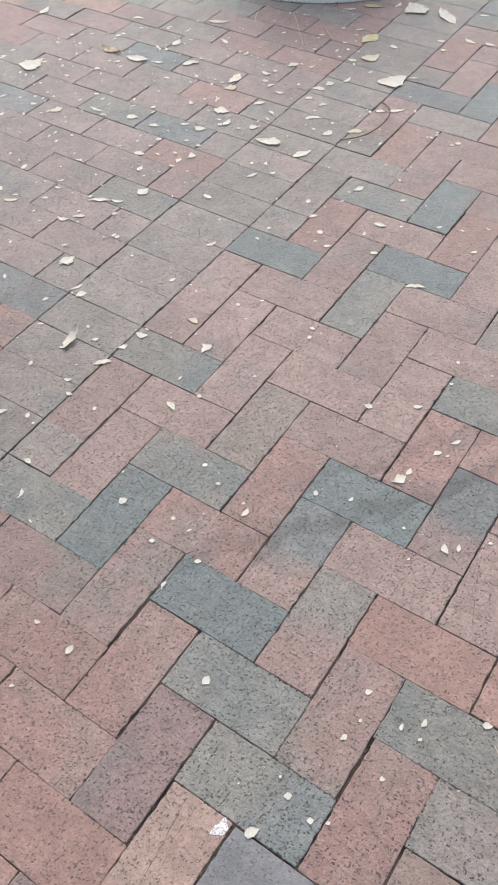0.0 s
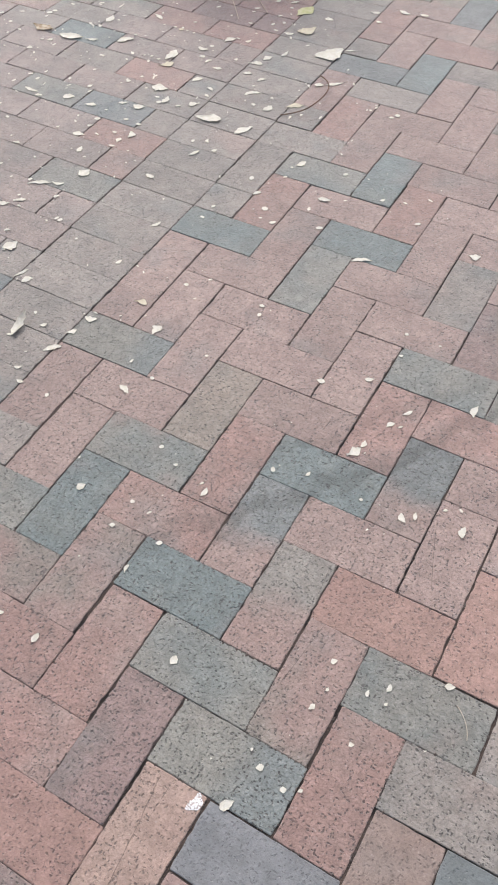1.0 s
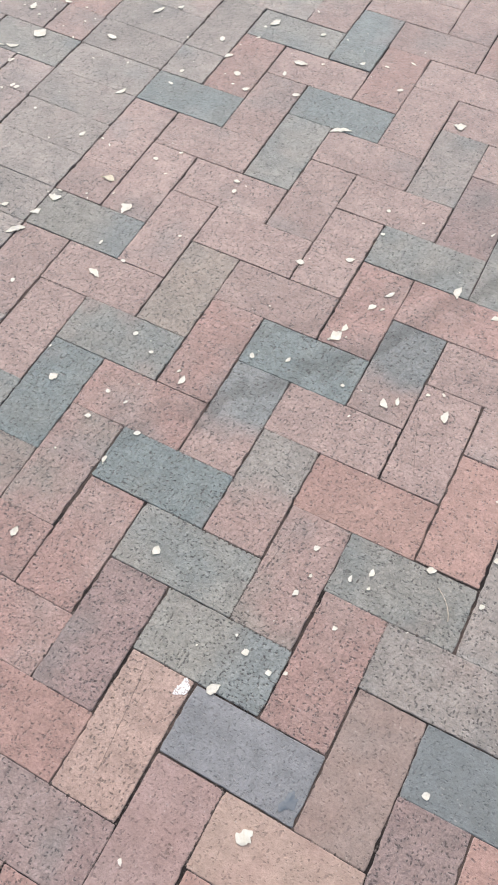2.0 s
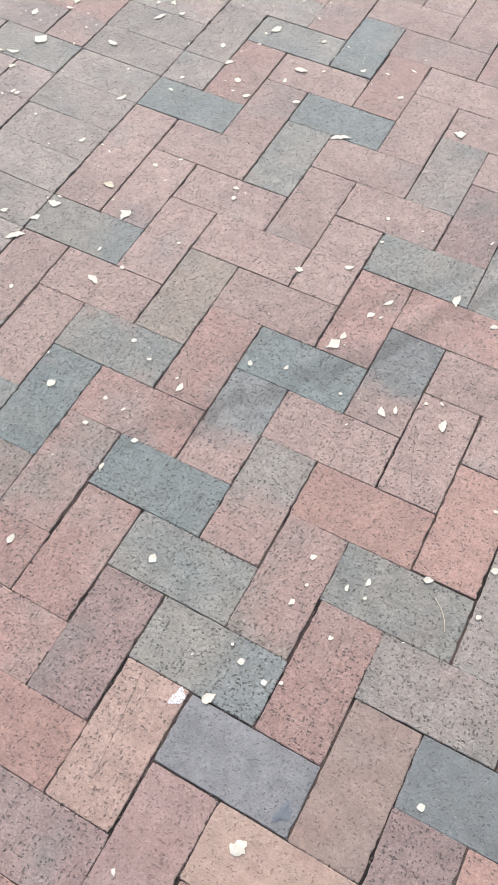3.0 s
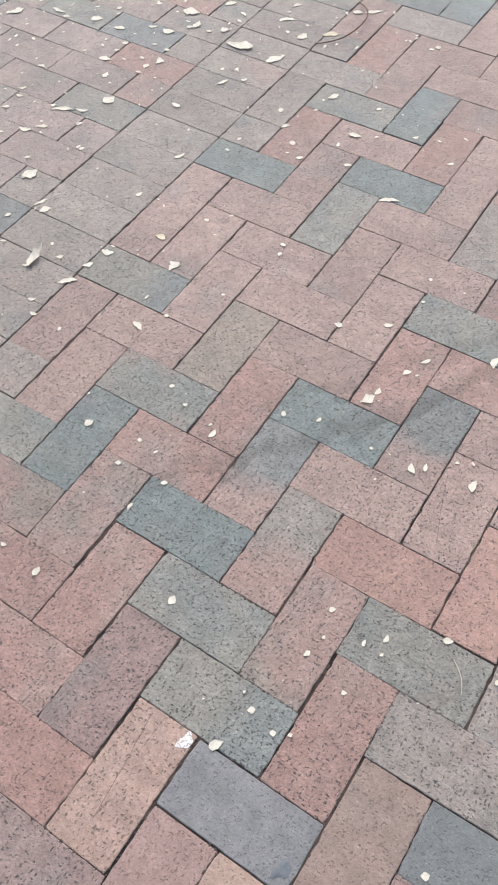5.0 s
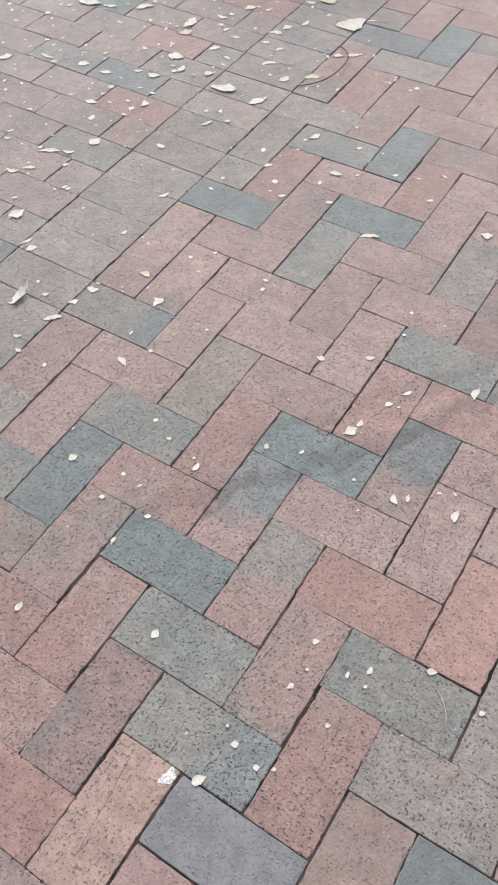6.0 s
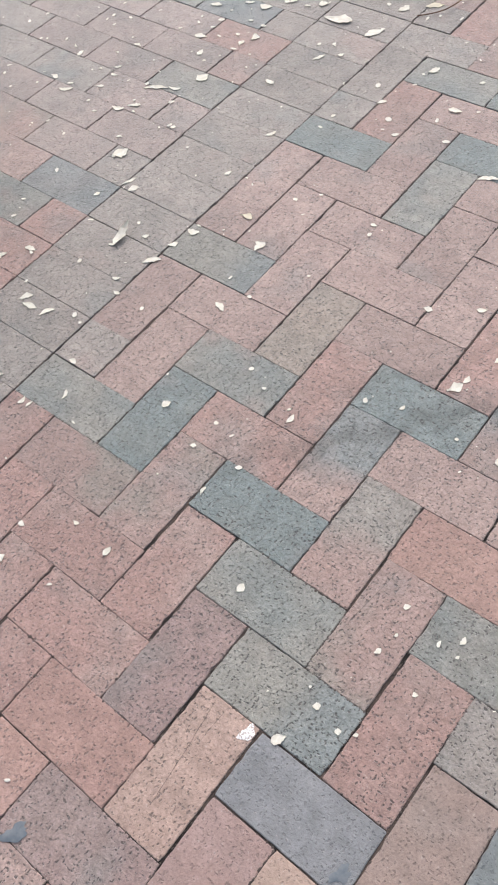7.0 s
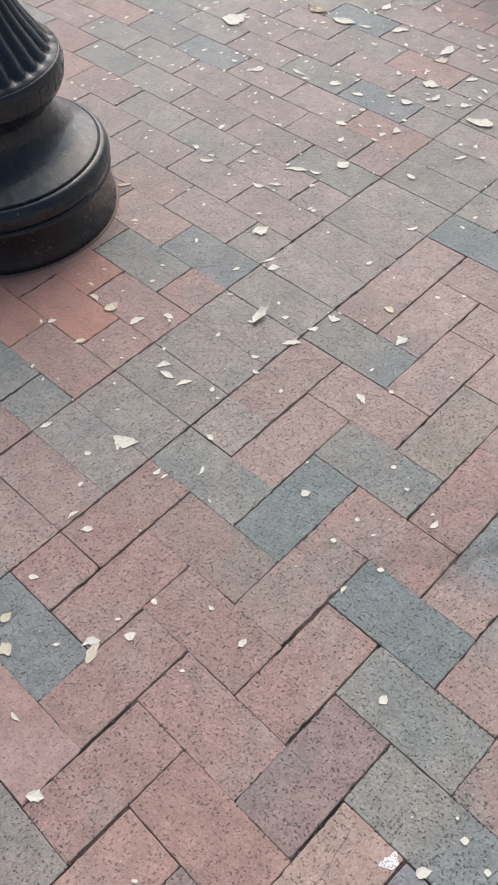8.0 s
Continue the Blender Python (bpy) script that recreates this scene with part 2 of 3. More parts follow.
def mesh_of(name, verts, faces, material=None, smooth=False):
    data = bpy.data.meshes.new(name)
    data.from_pydata(verts, [], faces)
    data.update()
    if material:
        data.materials.append(material)
    if smooth:
        data.polygons.foreach_set("use_smooth", [True] * len(data.polygons))
    return data


def part(name, data, parent, label=""):
    ob = new(name, data)
    ob.parent = parent
    return tagged(ob, label)


# ---- ground under the paving ----
ground = new("ground", mesh_of("ground", [(-400, -400, -0.0024), (400, -400, -0.0024), (400, 400, -0.0024), (-400, 400, -0.0024)], [(0, 1, 2, 3)], SAND))
tagged(ground, "dark sandy bed under the brick paving", "ground", kind="structure")


# ---- cast-iron lamp post ----
def turned(name, profile, sides, material, flutes=0, depth=0.0, low=0.0, high=0.0):
    """A turned body from (radius, height) pairs; between low and high its wall carries rounded flutes."""
    verts, faces = [], []
    for radius, height in profile:
        for k in range(sides):
            a = math.tau * k / sides
            r = radius
            if flutes and low <= height <= high:
                r -= depth * radius * (1 - abs(math.sin(a * flutes / 2)) ** 0.8)
            verts.append((r * math.cos(a), r * math.sin(a), height))
    for row in range(len(profile) - 1):
        for k in range(sides):
            n = (k + 1) % sides
            faces.append((row * sides + k, row * sides + n, (row + 1) * sides + n, (row + 1) * sides + k))
    faces.append(tuple(reversed(range(sides))))
    faces.append(tuple(range((len(profile) - 1) * sides, len(profile) * sides)))
    return mesh_of(name, verts, faces, material, True)


def smooth_profile(points, steps=6):
    """A soft line through (radius, height) points."""
    pts = [Vector(p) for p in points]
    out = []
    for k in range(len(pts) - 1):
        a, b, c, d = pts[max(k - 1, 0)], pts[k], pts[k + 1], pts[min(k + 2, len(pts) - 1)]
        for s in range(steps):
            t = s / steps
            p = 0.5 * ((2 * b) + (c - a) * t + (2 * a - 5 * b + 4 * c - d) * t * t + (3 * b - a - 3 * c + d) * t ** 3)
            out.append((p.x, p.y))
    return out + [tuple(pts[-1])]


def lamp_post(x, y):
    post = tagged(new("lamp_post"), "black cast-iron lamp post with a fluted bell base, paint scuffed", "lamp post")
    post.matrix_world = pose(x, y, 0)
    part("plinth", turned("plinth", [(0.236, -0.004), (0.2405, 0.0), (0.2425, 0.016), (0.2395, 0.021), (0.2385, 0.088), (0.2435, 0.094), (0.245, 0.100), (0.243, 0.106), (0.238, 0.109)], 96, IRON), post)
    part("mortar_ring", turned("mortar_ring", [(0.2475, -0.003), (0.246, 0.0012), (0.243, 0.0024), (0.2385, 0.003)], 96, MORTAR), post, "tan mortar smeared round the foot")
    part("torus_moulding", turned("torus_moulding", smooth_profile([(0.2365, 0.108), (0.2445, 0.113), (0.2475, 0.124), (0.2455, 0.140), (0.2395, 0.1515), (0.2325, 0.1555), (0.2295, 0.154)], 4), 96, IRON), post)
    part("dish", turned("dish", smooth_profile([(0.2275, 0.151), (0.2265, 0.1575), (0.222, 0.1605), (0.203, 0.170), (0.180, 0.184), (0.161, 0.206), (0.150, 0.235), (0.150, 0.265), (0.16, 0.284)], 5), 96, IRON), post)
    band = part("ornament_band", turned("ornament_band", smooth_profile([(0.158, 0.280), (0.172, 0.287), (0.184, 0.305), (0.189, 0.328), (0.1895, 0.344), (0.1875, 0.353), (0.182, 0.357), (0.165, 0.3575)], 4), 96, IRON), post)
    # raised key pattern round the band
    for k in range(22):
        a = math.tau * k / 22
        verts, faces = [], []
        for dx, dz, w, h in ((0, 0.014, 0.034, 0.004), (0, -0.012, 0.034, 0.004), (-0.015, 0, 0.004, 0.026), (0.013, 0.004, 0.004, 0.018), (0.003, -0.003, 0.004, 0.016), (0.008, -0.002, 0.012, 0.004)):
            n = len(verts)
            for out in (-0.001, 0.0014):
                for sx, sz in ((-1, -1), (1, -1), (1, 1), (-1, 1)):
                    z = 0.322 + dz + sz * h / 2
                    r = 0.1852 + 0.17 * (z - 0.31) + out
                    b = (dx + sx * w / 2) / 0.187
                    verts.append((r * math.cos(b), r * math.sin(b), z))
            faces += [(n + 4, n + 5, n + 6, n + 7)] + [(n + i, n + (i + 1) % 4, n + 4 + (i + 1) % 4, n + 4 + i) for i in range(4)]
        if k == 0:
            key = mesh_of("key_ornament", verts, faces, IRON)
        piece = part("key_ornament", key, band)
        piece.matrix_basis = pose(0, 0, 0, 0, 0, math.degrees(a))
    part("fluted_bell", turned("fluted_bell", [(0.184, 0.353), (0.1845, 0.3585), (0.1715, 0.3605), (0.1708, 0.367)] + smooth_profile([(0.1665, 0.3735), (0.149, 0.402), (0.129, 0.437), (0.110, 0.480), (0.095, 0.53), (0.082, 0.60), (0.074, 0.68), (0.070, 0.76)], 5), 336, IRON, 28, 0.07, 0.3665, 0.75), post)
    part("collar", turned("collar", smooth_profile([(0.070, 0.757), (0.086, 0.765), (0.092, 0.785), (0.086, 0.805), (0.066, 0.815)], 4), 48, IRON), post)
    part("shaft", turned("shaft", [(0.064, 0.81), (0.058, 1.8), (0.050, 3.0)], 96, IRON, 12, 0.06, 0.8, 3.0), post)
    return post


lamp_post(-1.498, 0.487)


# ---- round concrete base ----
def round_base(x, y, radius):
    # Only the low skirt is seen; the body above is added to shade the paving.
    body = turned("round_concrete_base", [(radius - 0.002, -0.003), (radius, 0.003), (radius - 0.006, 0.009), (radius - 0.06, 0.02), (radius - 0.13, 0.034), (radius - 0.19, 0.06), (radius - 0.2, 0.2), (radius - 0.18, 0.44), (radius - 0.19, 0.46), (radius - 0.25, 0.462)], 128, CONCRETE)
    body.polygons.foreach_set("use_smooth", [False] * len(body.polygons))
    base = tagged(new("round_concrete_base", body),
                  "pale grey-green round concrete base standing on the paving", "planter")
    base.matrix_world = pose(x, y, 0)
    return base


round_base(-1.412, 2.688, 0.488)

# ---- fallen leaves and litter ----
litter_rng = random.Random(3)


def leaf_mesh(name, length, width, material, curl):
    """A thin dry leaf with a ragged edge, a folded midrib and lifted tips."""
    stations, rows = 9, 5
    bend, fold = litter_rng.uniform(-0.2, 0.5) * curl, litter_rng.uniform(0.0, 0.09) * curl
    belly, sway = litter_rng.uniform(0.35, 0.65), litter_rng.uniform(-0.18, 0.18)
    ragged = 0.34 if length > 0.022 else 0.18
    sides = (litter_rng.uniform(0.7, 1.15), litter_rng.uniform(0.7, 1.15))
    upper = []
    for s in range(stations):
        t = s / (stations - 1)
        full = max(0.08, math.sin(math.pi * t ** (math.log(0.5) / math.log(belly)))) ** litter_rng.uniform(0.7, 1.1)
        left, right = (full * side * litter_rng.uniform(1 - ragged, 1 + ragged) for side in sides)
        for r in range(rows):
            a = r / (rows - 1) * 2 - 1
            y = width / 2 * a * (right if a > 0 else left) + sway * length * math.sin(math.pi * t)
            z = 0.0011 + width * fold * abs(a) ** 1.5 + length * 0.16 * bend * (2 * t - 1) ** 2 + litter_rng.uniform(0, 0.03) * width
            upper.append((length * (t - 0.5), y, z))
    count = len(upper)
    lower = [(x, y, max(z - 0.0006, 0.0003)) for x, y, z in upper]
    faces = []
    for s in range(stations - 1):
        for r in range(rows - 1):
            k = s * rows + r
            faces.append((k, k + rows, k + rows + 1, k + 1))
            faces.append((count + k + 1, count + k + rows + 1, count + k + rows, count + k))
    rim = [s * rows for s in range(stations)] + [(stations - 1) * rows + r for r in range(1, rows)]
    rim += [s * rows + rows - 1 for s in range(stations - 2, -1, -1)] + [r for r in range(rows - 2, 0, -1)]
    for n, k in enumerate(rim):
        b = rim[(n + 1) % len(rim)]
        faces.append((b, k, count + k, count + b))
    return mesh_of(name, upper + lower, faces, material)


LEAF_WORDS = {"leaf_pale": "small bleached pale leaf lying on the brick paving", "leaf_cream": "cream dried leaf with curled edges on the brick paving",
              "leaf_yellow": "yellow-green wilted leaf lying on the brick paving", "leaf_tan": "tan brown curled dead leaf on the brick paving"}


def dry_leaf(x, y, length, width, turn, material, curl=0.55):
    fuller = 1.0 + 0.08 * min(max((y - x) / U / 12 - 0.6, 0), 1)
    leaf = new("dry_leaf", leaf_mesh("dry_leaf", length * fuller, width * fuller, material, curl))
    leaf.matrix_world = pose(x, y, 0.0002, 0, 0, turn)
    return tagged(leaf, LEAF_WORDS[material.name], "leaf", "fallen leaves")


def standing_leaf(x, y, length, width, turn):
    """A curled leaf that stands half upright on one edge."""
    leaf = new("curled_leaf", leaf_mesh("curled_leaf", length, width, PALE, 1.6))
    leaf.matrix_world = pose(x, y, width * 0.2, -14, -12, turn)
    return tagged(leaf, "pale curled leaf standing on its edge on the paving", "leaf", "fallen leaves")


def stalk(name, points, thick, material, label, category):
    curve = bpy.data.curves.new(name, "CURVE")
    curve.dimensions, curve.bevel_depth, curve.bevel_resolution = "3D", thick, 2
    line = curve.splines.new("NURBS")
    line.points.add(len(points) - 1)
    line.use_endpoint_u, line.order_u = True, 3
    for p, (x, y, z) in zip(line.points, points):
        p.co = (x * U, y * U, z, 1)
    curve.materials.append(material)
    return tagged(new(name, curve), label, category)


def blot(name, x, y, radius, material, label, category):
    """A dried blot with a ragged rim."""
    count, verts = 26, [(0, 0, 0.0012)]
    for ring, z in ((0.62, 0.0013), (1.0, 0.0006)):
        for k in range(count):
            a = math.tau * k / count
            r = radius * ring * (1 + 0.22 * math.sin(3 * a + 1) + litter_rng.uniform(-0.2, 0.2) * (ring == 1.0))
            verts.append((r * 0.72 * math.cos(a), r * 1.2 * math.sin(a), z))
    faces = [(0, 1 + k, 1 + (k + 1) % count) for k in range(count)]
    faces += [(1 + k, 1 + count + k, 1 + count + (k + 1) % count, 1 + (k + 1) % count) for k in range(count)]
    spot = tagged(new(name, mesh_of(name, verts, faces, material, True)), label, category)
    spot.matrix_world = pose(x, y, 0, 0, 0, -20)


blot("paint_blot", -0.011, -0.018, 0.0105, PAINT, "white crusty paint blot on the corner of a buff brick", "paint blot")
blot("gum_spot", -1.72 * U, -2.88 * U, 0.0145, GRIME, "dark blue-grey flattened gum spot on a mauve brick", "gum spot")
stalk("twig", [(-7.05, 15.29, 0.003), (-6.61, 15.59, 0.006), (-6.39, 16.18, 0.012), (-6.41, 16.91, 0.012), (-6.73, 17.38, 0.008), (-7.01, 17.54, 0.003)], 0.0015, TWIG, "thin bent brown twig lying on the paving", "twig")
for points in (((-12.06, 21.18), (-11.48, 20.53), (-10.66, 19.44)), ((-11.32, 21.46), (-10.85, 20.92), (-10.06, 20.16)), ((-10.39, 22.27), (-9.92, 22.34), (-9.56, 22.01)), ((-13.18, 20.93), (-13.07, 20.60), (-12.78, 20.02))):
    stalk("straw", [(x, y, 0.003) for x, y in points], 0.0009, STRAW, "thin dry straw stalk lying by the concrete base", "straw")
stalk("straw", [(2.46, 2.74, 0.0025), (2.69, 2.58, 0.005), (2.75, 2.34, 0.0025)], 0.0006, STRAW, "thin dry straw stalk lying on the paving", "straw")
standing_leaf(-0.81, 0.602, 0.062, 0.03, 100)

dry_leaf(-1.727, 1.471, 0.0731, 0.0505, 92, PALE)
dry_leaf(-1.487, 1.300, 0.0383, 0.0287, 57, PALE)
dry_leaf(-1.567, 1.295, 0.0184, 0.0120, 13, PALE)
dry_leaf(-1.681, 1.033, 0.0206, 0.0073, 29, PALE)
dry_leaf(-1.779, 1.001, 0.0117, 0.0084, 70, PALE)
dry_leaf(-1.362, 1.038, 0.0232, 0.0132, 97, PALE)
dry_leaf(-1.395, 1.057, 0.0161, 0.0058, -30, PALE)
dry_leaf(-1.255, 1.132, 0.0222, 0.0095, 8, PALE)
dry_leaf(-1.280, 1.085, 0.0120, 0.0068, 0, PALE)
dry_leaf(-1.237, 1.039, 0.0206, 0.0075, 39, PALE)
dry_leaf(-1.220, 1.012, 0.0182, 0.0096, 9, PALE)
dry_leaf(-1.219, 0.959, 0.0192, 0.0092, 28, PALE)
dry_leaf(-1.269, 1.013, 0.0103, 0.0059, 29, PALE)
dry_leaf(-1.349, 0.932, 0.0222, 0.0122, -8, PALE)
dry_leaf(-1.287, 0.911, 0.0319, 0.0113, 32, PALE)
dry_leaf(-1.370, 0.715, 0.0362, 0.0135, 51, TAN)
dry_leaf(-1.121, 0.918, 0.0289, 0.0130, 14, PALE)
dry_leaf(-1.093, 0.944, 0.0278, 0.0148, 30, PALE)
dry_leaf(-1.079, 0.926, 0.0104, 0.0052, -17, PALE)
dry_leaf(-1.162, 0.880, 0.0112, 0.0063, 27, PALE)
dry_leaf(-1.204, 0.903, 0.0098, 0.0069, 66, PALE)
dry_leaf(-1.003, 0.799, 0.0349, 0.0244, 63, PALE)
dry_leaf(-0.918, 0.736, 0.0327, 0.0092, 67, PALE)
dry_leaf(-0.893, 0.723, 0.0250, 0.0176, 53, PALE)
dry_leaf(-0.952, 0.670, 0.0152, 0.0079, 67, PALE)
dry_leaf(-1.044, 0.839, 0.0139, 0.0082, 30, PALE)
dry_leaf(-1.094, 1.019, 0.0533, 0.0160, 30, PALE)
dry_leaf(-1.053, 1.043, 0.0282, 0.0098, 17, PALE)
dry_leaf(-1.021, 1.105, 0.0310, 0.0279, 69, PALE)
dry_leaf(-1.093, 1.183, 0.0224, 0.0113, 100, PALE)
dry_leaf(-1.137, 1.239, 0.0316, 0.0179, 11, PALE)
dry_leaf(-1.208, 1.243, 0.0100, 0.0062, 53, PALE)
dry_leaf(-1.272, 1.375, 0.0300, 0.0184, 30, PALE)
dry_leaf(-1.194, 1.368, 0.0307, 0.0147, 19, PALE)
dry_leaf(-1.255, 1.449, 0.0153, 0.0114, 58, PALE)
dry_leaf(-1.123, 1.420, 0.0239, 0.0107, 33, PALE)
dry_leaf(-1.074, 1.424, 0.0316, 0.0224, 11, PALE)
dry_leaf(-1.068, 1.353, 0.0139, 0.0088, 30, PALE)
dry_leaf(-1.025, 1.349, 0.0151, 0.0090, 8, PALE)
dry_leaf(-1.017, 1.296, 0.0267, 0.0174, 103, PALE)
dry_leaf(-1.028, 1.263, 0.0201, 0.0125, 96, PALE)
dry_leaf(-1.075, 1.528, 0.0437, 0.0268, 11, PALE)
dry_leaf(-1.029, 1.482, 0.0320, 0.0177, 92, PALE)
dry_leaf(-0.981, 1.472, 0.0149, 0.0091, 20, PALE)
dry_leaf(-0.948, 1.496, 0.0234, 0.0182, 40, PALE)
dry_leaf(-0.878, 1.455, 0.0684, 0.0382, 12, PALE)
dry_leaf(-0.827, 1.302, 0.0304, 0.0124, 63, PALE)
dry_leaf(-0.828, 1.365, 0.0132, 0.0068, 81, PALE)
dry_leaf(-0.788, 1.337, 0.0142, 0.0091, 51, PALE)
dry_leaf(-1.007, 1.613, 0.0308, 0.0151, 54, PALE)
dry_leaf(-0.949, 1.585, 0.0224, 0.0104, -27, PALE)
dry_leaf(-0.940, 1.553, 0.0175, 0.0084, -24, PALE)
dry_leaf(-1.589, 1.668, 0.0690, 0.0362, 0, TAN)
dry_leaf(-1.475, 1.657, 0.0716, 0.0338, 12, PALE)
dry_leaf(-1.408, 1.671, 0.0323, 0.0123, 22, PALE)
dry_leaf(-1.519, 1.611, 0.0191, 0.0123, 47, PALE)
dry_leaf(-1.543, 1.545, 0.0170, 0.0153, 28, PALE)
dry_leaf(-1.438, 1.802, 0.0401, 0.0218, 94, PALE)
dry_leaf(-1.407, 1.805, 0.0108, 0.0077, 22, PALE)
dry_leaf(-1.315, 1.710, 0.0474, 0.0273, 46, PALE)
dry_leaf(-1.312, 1.880, 0.0448, 0.0162, -24, PALE)
dry_leaf(-1.202, 1.840, 0.0168, 0.0146, 17, CREAM)
dry_leaf(-1.084, 1.771, 0.0300, 0.0143, 2, PALE)
dry_leaf(-1.031, 1.714, 0.0215, 0.0103, 62, PALE)
dry_leaf(-1.130, 1.646, 0.0403, 0.0208, 46, CREAM)
dry_leaf(-1.148, 1.697, 0.0570, 0.0261, 90, PALE)
dry_leaf(-1.215, 1.661, 0.0081, 0.0060, 60, PALE)
dry_leaf(-1.193, 1.666, 0.0094, 0.0071, 58, PALE)
dry_leaf(-1.173, 1.519, 0.0134, 0.0102, 27, PALE)
dry_leaf(-1.186, 1.503, 0.0064, 0.0052, 39, PALE)
dry_leaf(-1.167, 1.660, 0.0132, 0.0080, 9, PALE)
dry_leaf(-1.388, 1.359, 0.0442, 0.0128, -5, PALE)
dry_leaf(-1.352, 1.346, 0.0209, 0.0099, 17, PALE)
dry_leaf(-1.377, 1.399, 0.0180, 0.0036, 90, PALE)
dry_leaf(-1.062, 1.161, 0.0092, 0.0052, 13, PALE)
dry_leaf(-1.066, 0.419, 0.0322, 0.0286, 83, CREAM)
dry_leaf(-1.113, 0.412, 0.0263, 0.0117, -9, CREAM)
dry_leaf(-0.993, 0.426, 0.0313, 0.0178, 73, PALE)
dry_leaf(-0.953, 0.475, 0.0255, 0.0117, 11, PALE)
dry_leaf(-1.037, 0.311, 0.0228, 0.0108, 61, CREAM)
dry_leaf(-1.003, 0.345, 0.0067, 0.0055, 27, PALE)
dry_leaf(-1.124, 0.311, 0.0179, 0.0105, 63, PALE)
dry_leaf(-0.862, 0.376, 0.0275, 0.0127, 57, PALE)
dry_leaf(-0.841, 0.365, 0.0344, 0.0157, 8, PALE)
dry_leaf(-0.798, 0.371, 0.0313, 0.0090, 63, PALE)
dry_leaf(-0.914, 0.133, 0.0240, 0.0117, 73, PALE)
dry_leaf(-0.779, 0.209, 0.0488, 0.0269, 26, PALE)
dry_leaf(-0.778, 0.197, 0.0336, 0.0170, 113, PALE)
dry_leaf(-0.806, 0.143, 0.0125, 0.0099, 29, PALE)
dry_leaf(-0.670, 0.311, 0.0190, 0.0113, 0, PALE)
dry_leaf(-0.818, 0.574, 0.0143, 0.0079, 25, PALE)
dry_leaf(-0.776, 0.629, 0.0156, 0.0109, 40, PALE)
dry_leaf(-0.712, 0.641, 0.0213, 0.0129, 49, PALE)
dry_leaf(-0.700, 0.691, 0.0255, 0.0140, 11, PALE)
dry_leaf(-0.716, 0.582, 0.0361, 0.0146, 46, PALE)
dry_leaf(-0.746, 0.511, 0.0161, 0.0088, 30, PALE)
dry_leaf(-0.717, 0.482, 0.0160, 0.0085, 4, PALE)
dry_leaf(-0.634, 0.777, 0.0282, 0.0191, 6, CREAM)
dry_leaf(-0.558, 0.724, 0.0283, 0.0201, 82, PALE)
dry_leaf(-0.526, 0.559, 0.0279, 0.0133, -21, PALE)
dry_leaf(-0.753, 1.016, 0.0259, 0.0121, 62, PALE)
dry_leaf(-0.670, 1.135, 0.0117, 0.0077, 70, PALE)
dry_leaf(-0.870, 1.168, 0.0232, 0.0121, -7, PALE)
dry_leaf(-0.752, 0.866, 0.0162, 0.0088, 68, PALE)
dry_leaf(-0.685, 0.198, 0.0180, 0.0080, 93, PALE)
dry_leaf(-0.666, 0.199, 0.0151, 0.0068, 82, PALE)
dry_leaf(-0.629, 0.250, 0.0219, 0.0063, 114, PALE)
dry_leaf(-0.683, 0.039, 0.0212, 0.0121, 45, PALE)
dry_leaf(-0.721, 0.042, 0.0221, 0.0080, 85, PALE)
dry_leaf(-0.461, 0.334, 0.0170, 0.0153, 62, PALE)
dry_leaf(-0.279, 0.441, 0.0086, 0.0054, 54, PALE)
dry_leaf(-0.267, 0.427, 0.0200, 0.0124, 87, PALE)
dry_leaf(-0.368, 0.295, 0.0112, 0.0092, 27, PALE)
dry_leaf(-0.298, 0.237, 0.0163, 0.0068, 101, PALE)
dry_leaf(-0.278, 0.303, 0.0122, 0.0088, 35, PALE)
dry_leaf(-0.429, 0.079, 0.0120, 0.0078, 0, PALE)
dry_leaf(-0.380, 0.219, 0.0042, 0.0037, 45, PALE)
dry_leaf(-0.677, -0.075, 0.0172, 0.0098, 36, PALE)
dry_leaf(-0.488, -0.036, 0.0189, 0.0170, 58, PALE)
dry_leaf(-0.508, -0.092, 0.0400, 0.0190, 112, CREAM)
dry_leaf(-0.521, -0.086, 0.0300, 0.0140, 62, PALE)
dry_leaf(-0.521, -0.032, 0.0099, 0.0049, 45, PALE)
dry_leaf(-0.559, -0.123, 0.0128, 0.0078, 51, PALE)
dry_leaf(-0.652, -0.147, 0.0200, 0.0154, 90, CREAM)
dry_leaf(-0.610, -0.181, 0.0245, 0.0221, 78, CREAM)
dry_leaf(-0.353, 0.069, 0.0170, 0.0118, 90, PALE)
dry_leaf(-0.387, -0.023, 0.0092, 0.0049, 41, PALE)
dry_leaf(-0.147, 0.141, 0.0160, 0.0144, 86, PALE)
dry_leaf(-0.514, -0.231, 0.0190, 0.0064, 3, PALE)
dry_leaf(-0.405, -0.279, 0.0258, 0.0162, 36, PALE)
dry_leaf(-0.022, 0.043, 0.0045, 0.0030, 63, PALE)
dry_leaf(0.022, 0.082, 0.0050, 0.0040, 90, PALE)
dry_leaf(-0.768, 1.446, 0.0466, 0.0218, 59, PALE)
dry_leaf(-0.567, 1.383, 0.0277, 0.0180, 64, PALE)
dry_leaf(-0.764, 1.570, 0.0307, 0.0192, 71, PALE)
dry_leaf(-0.833, 1.617, 0.0436, 0.0166, 37, PALE)
dry_leaf(-0.847, 1.691, 0.0227, 0.0115, 49, PALE)
dry_leaf(-0.452, 1.277, 0.0293, 0.0174, 8, PALE)
dry_leaf(-0.604, 1.227, 0.0198, 0.0119, 49, PALE)
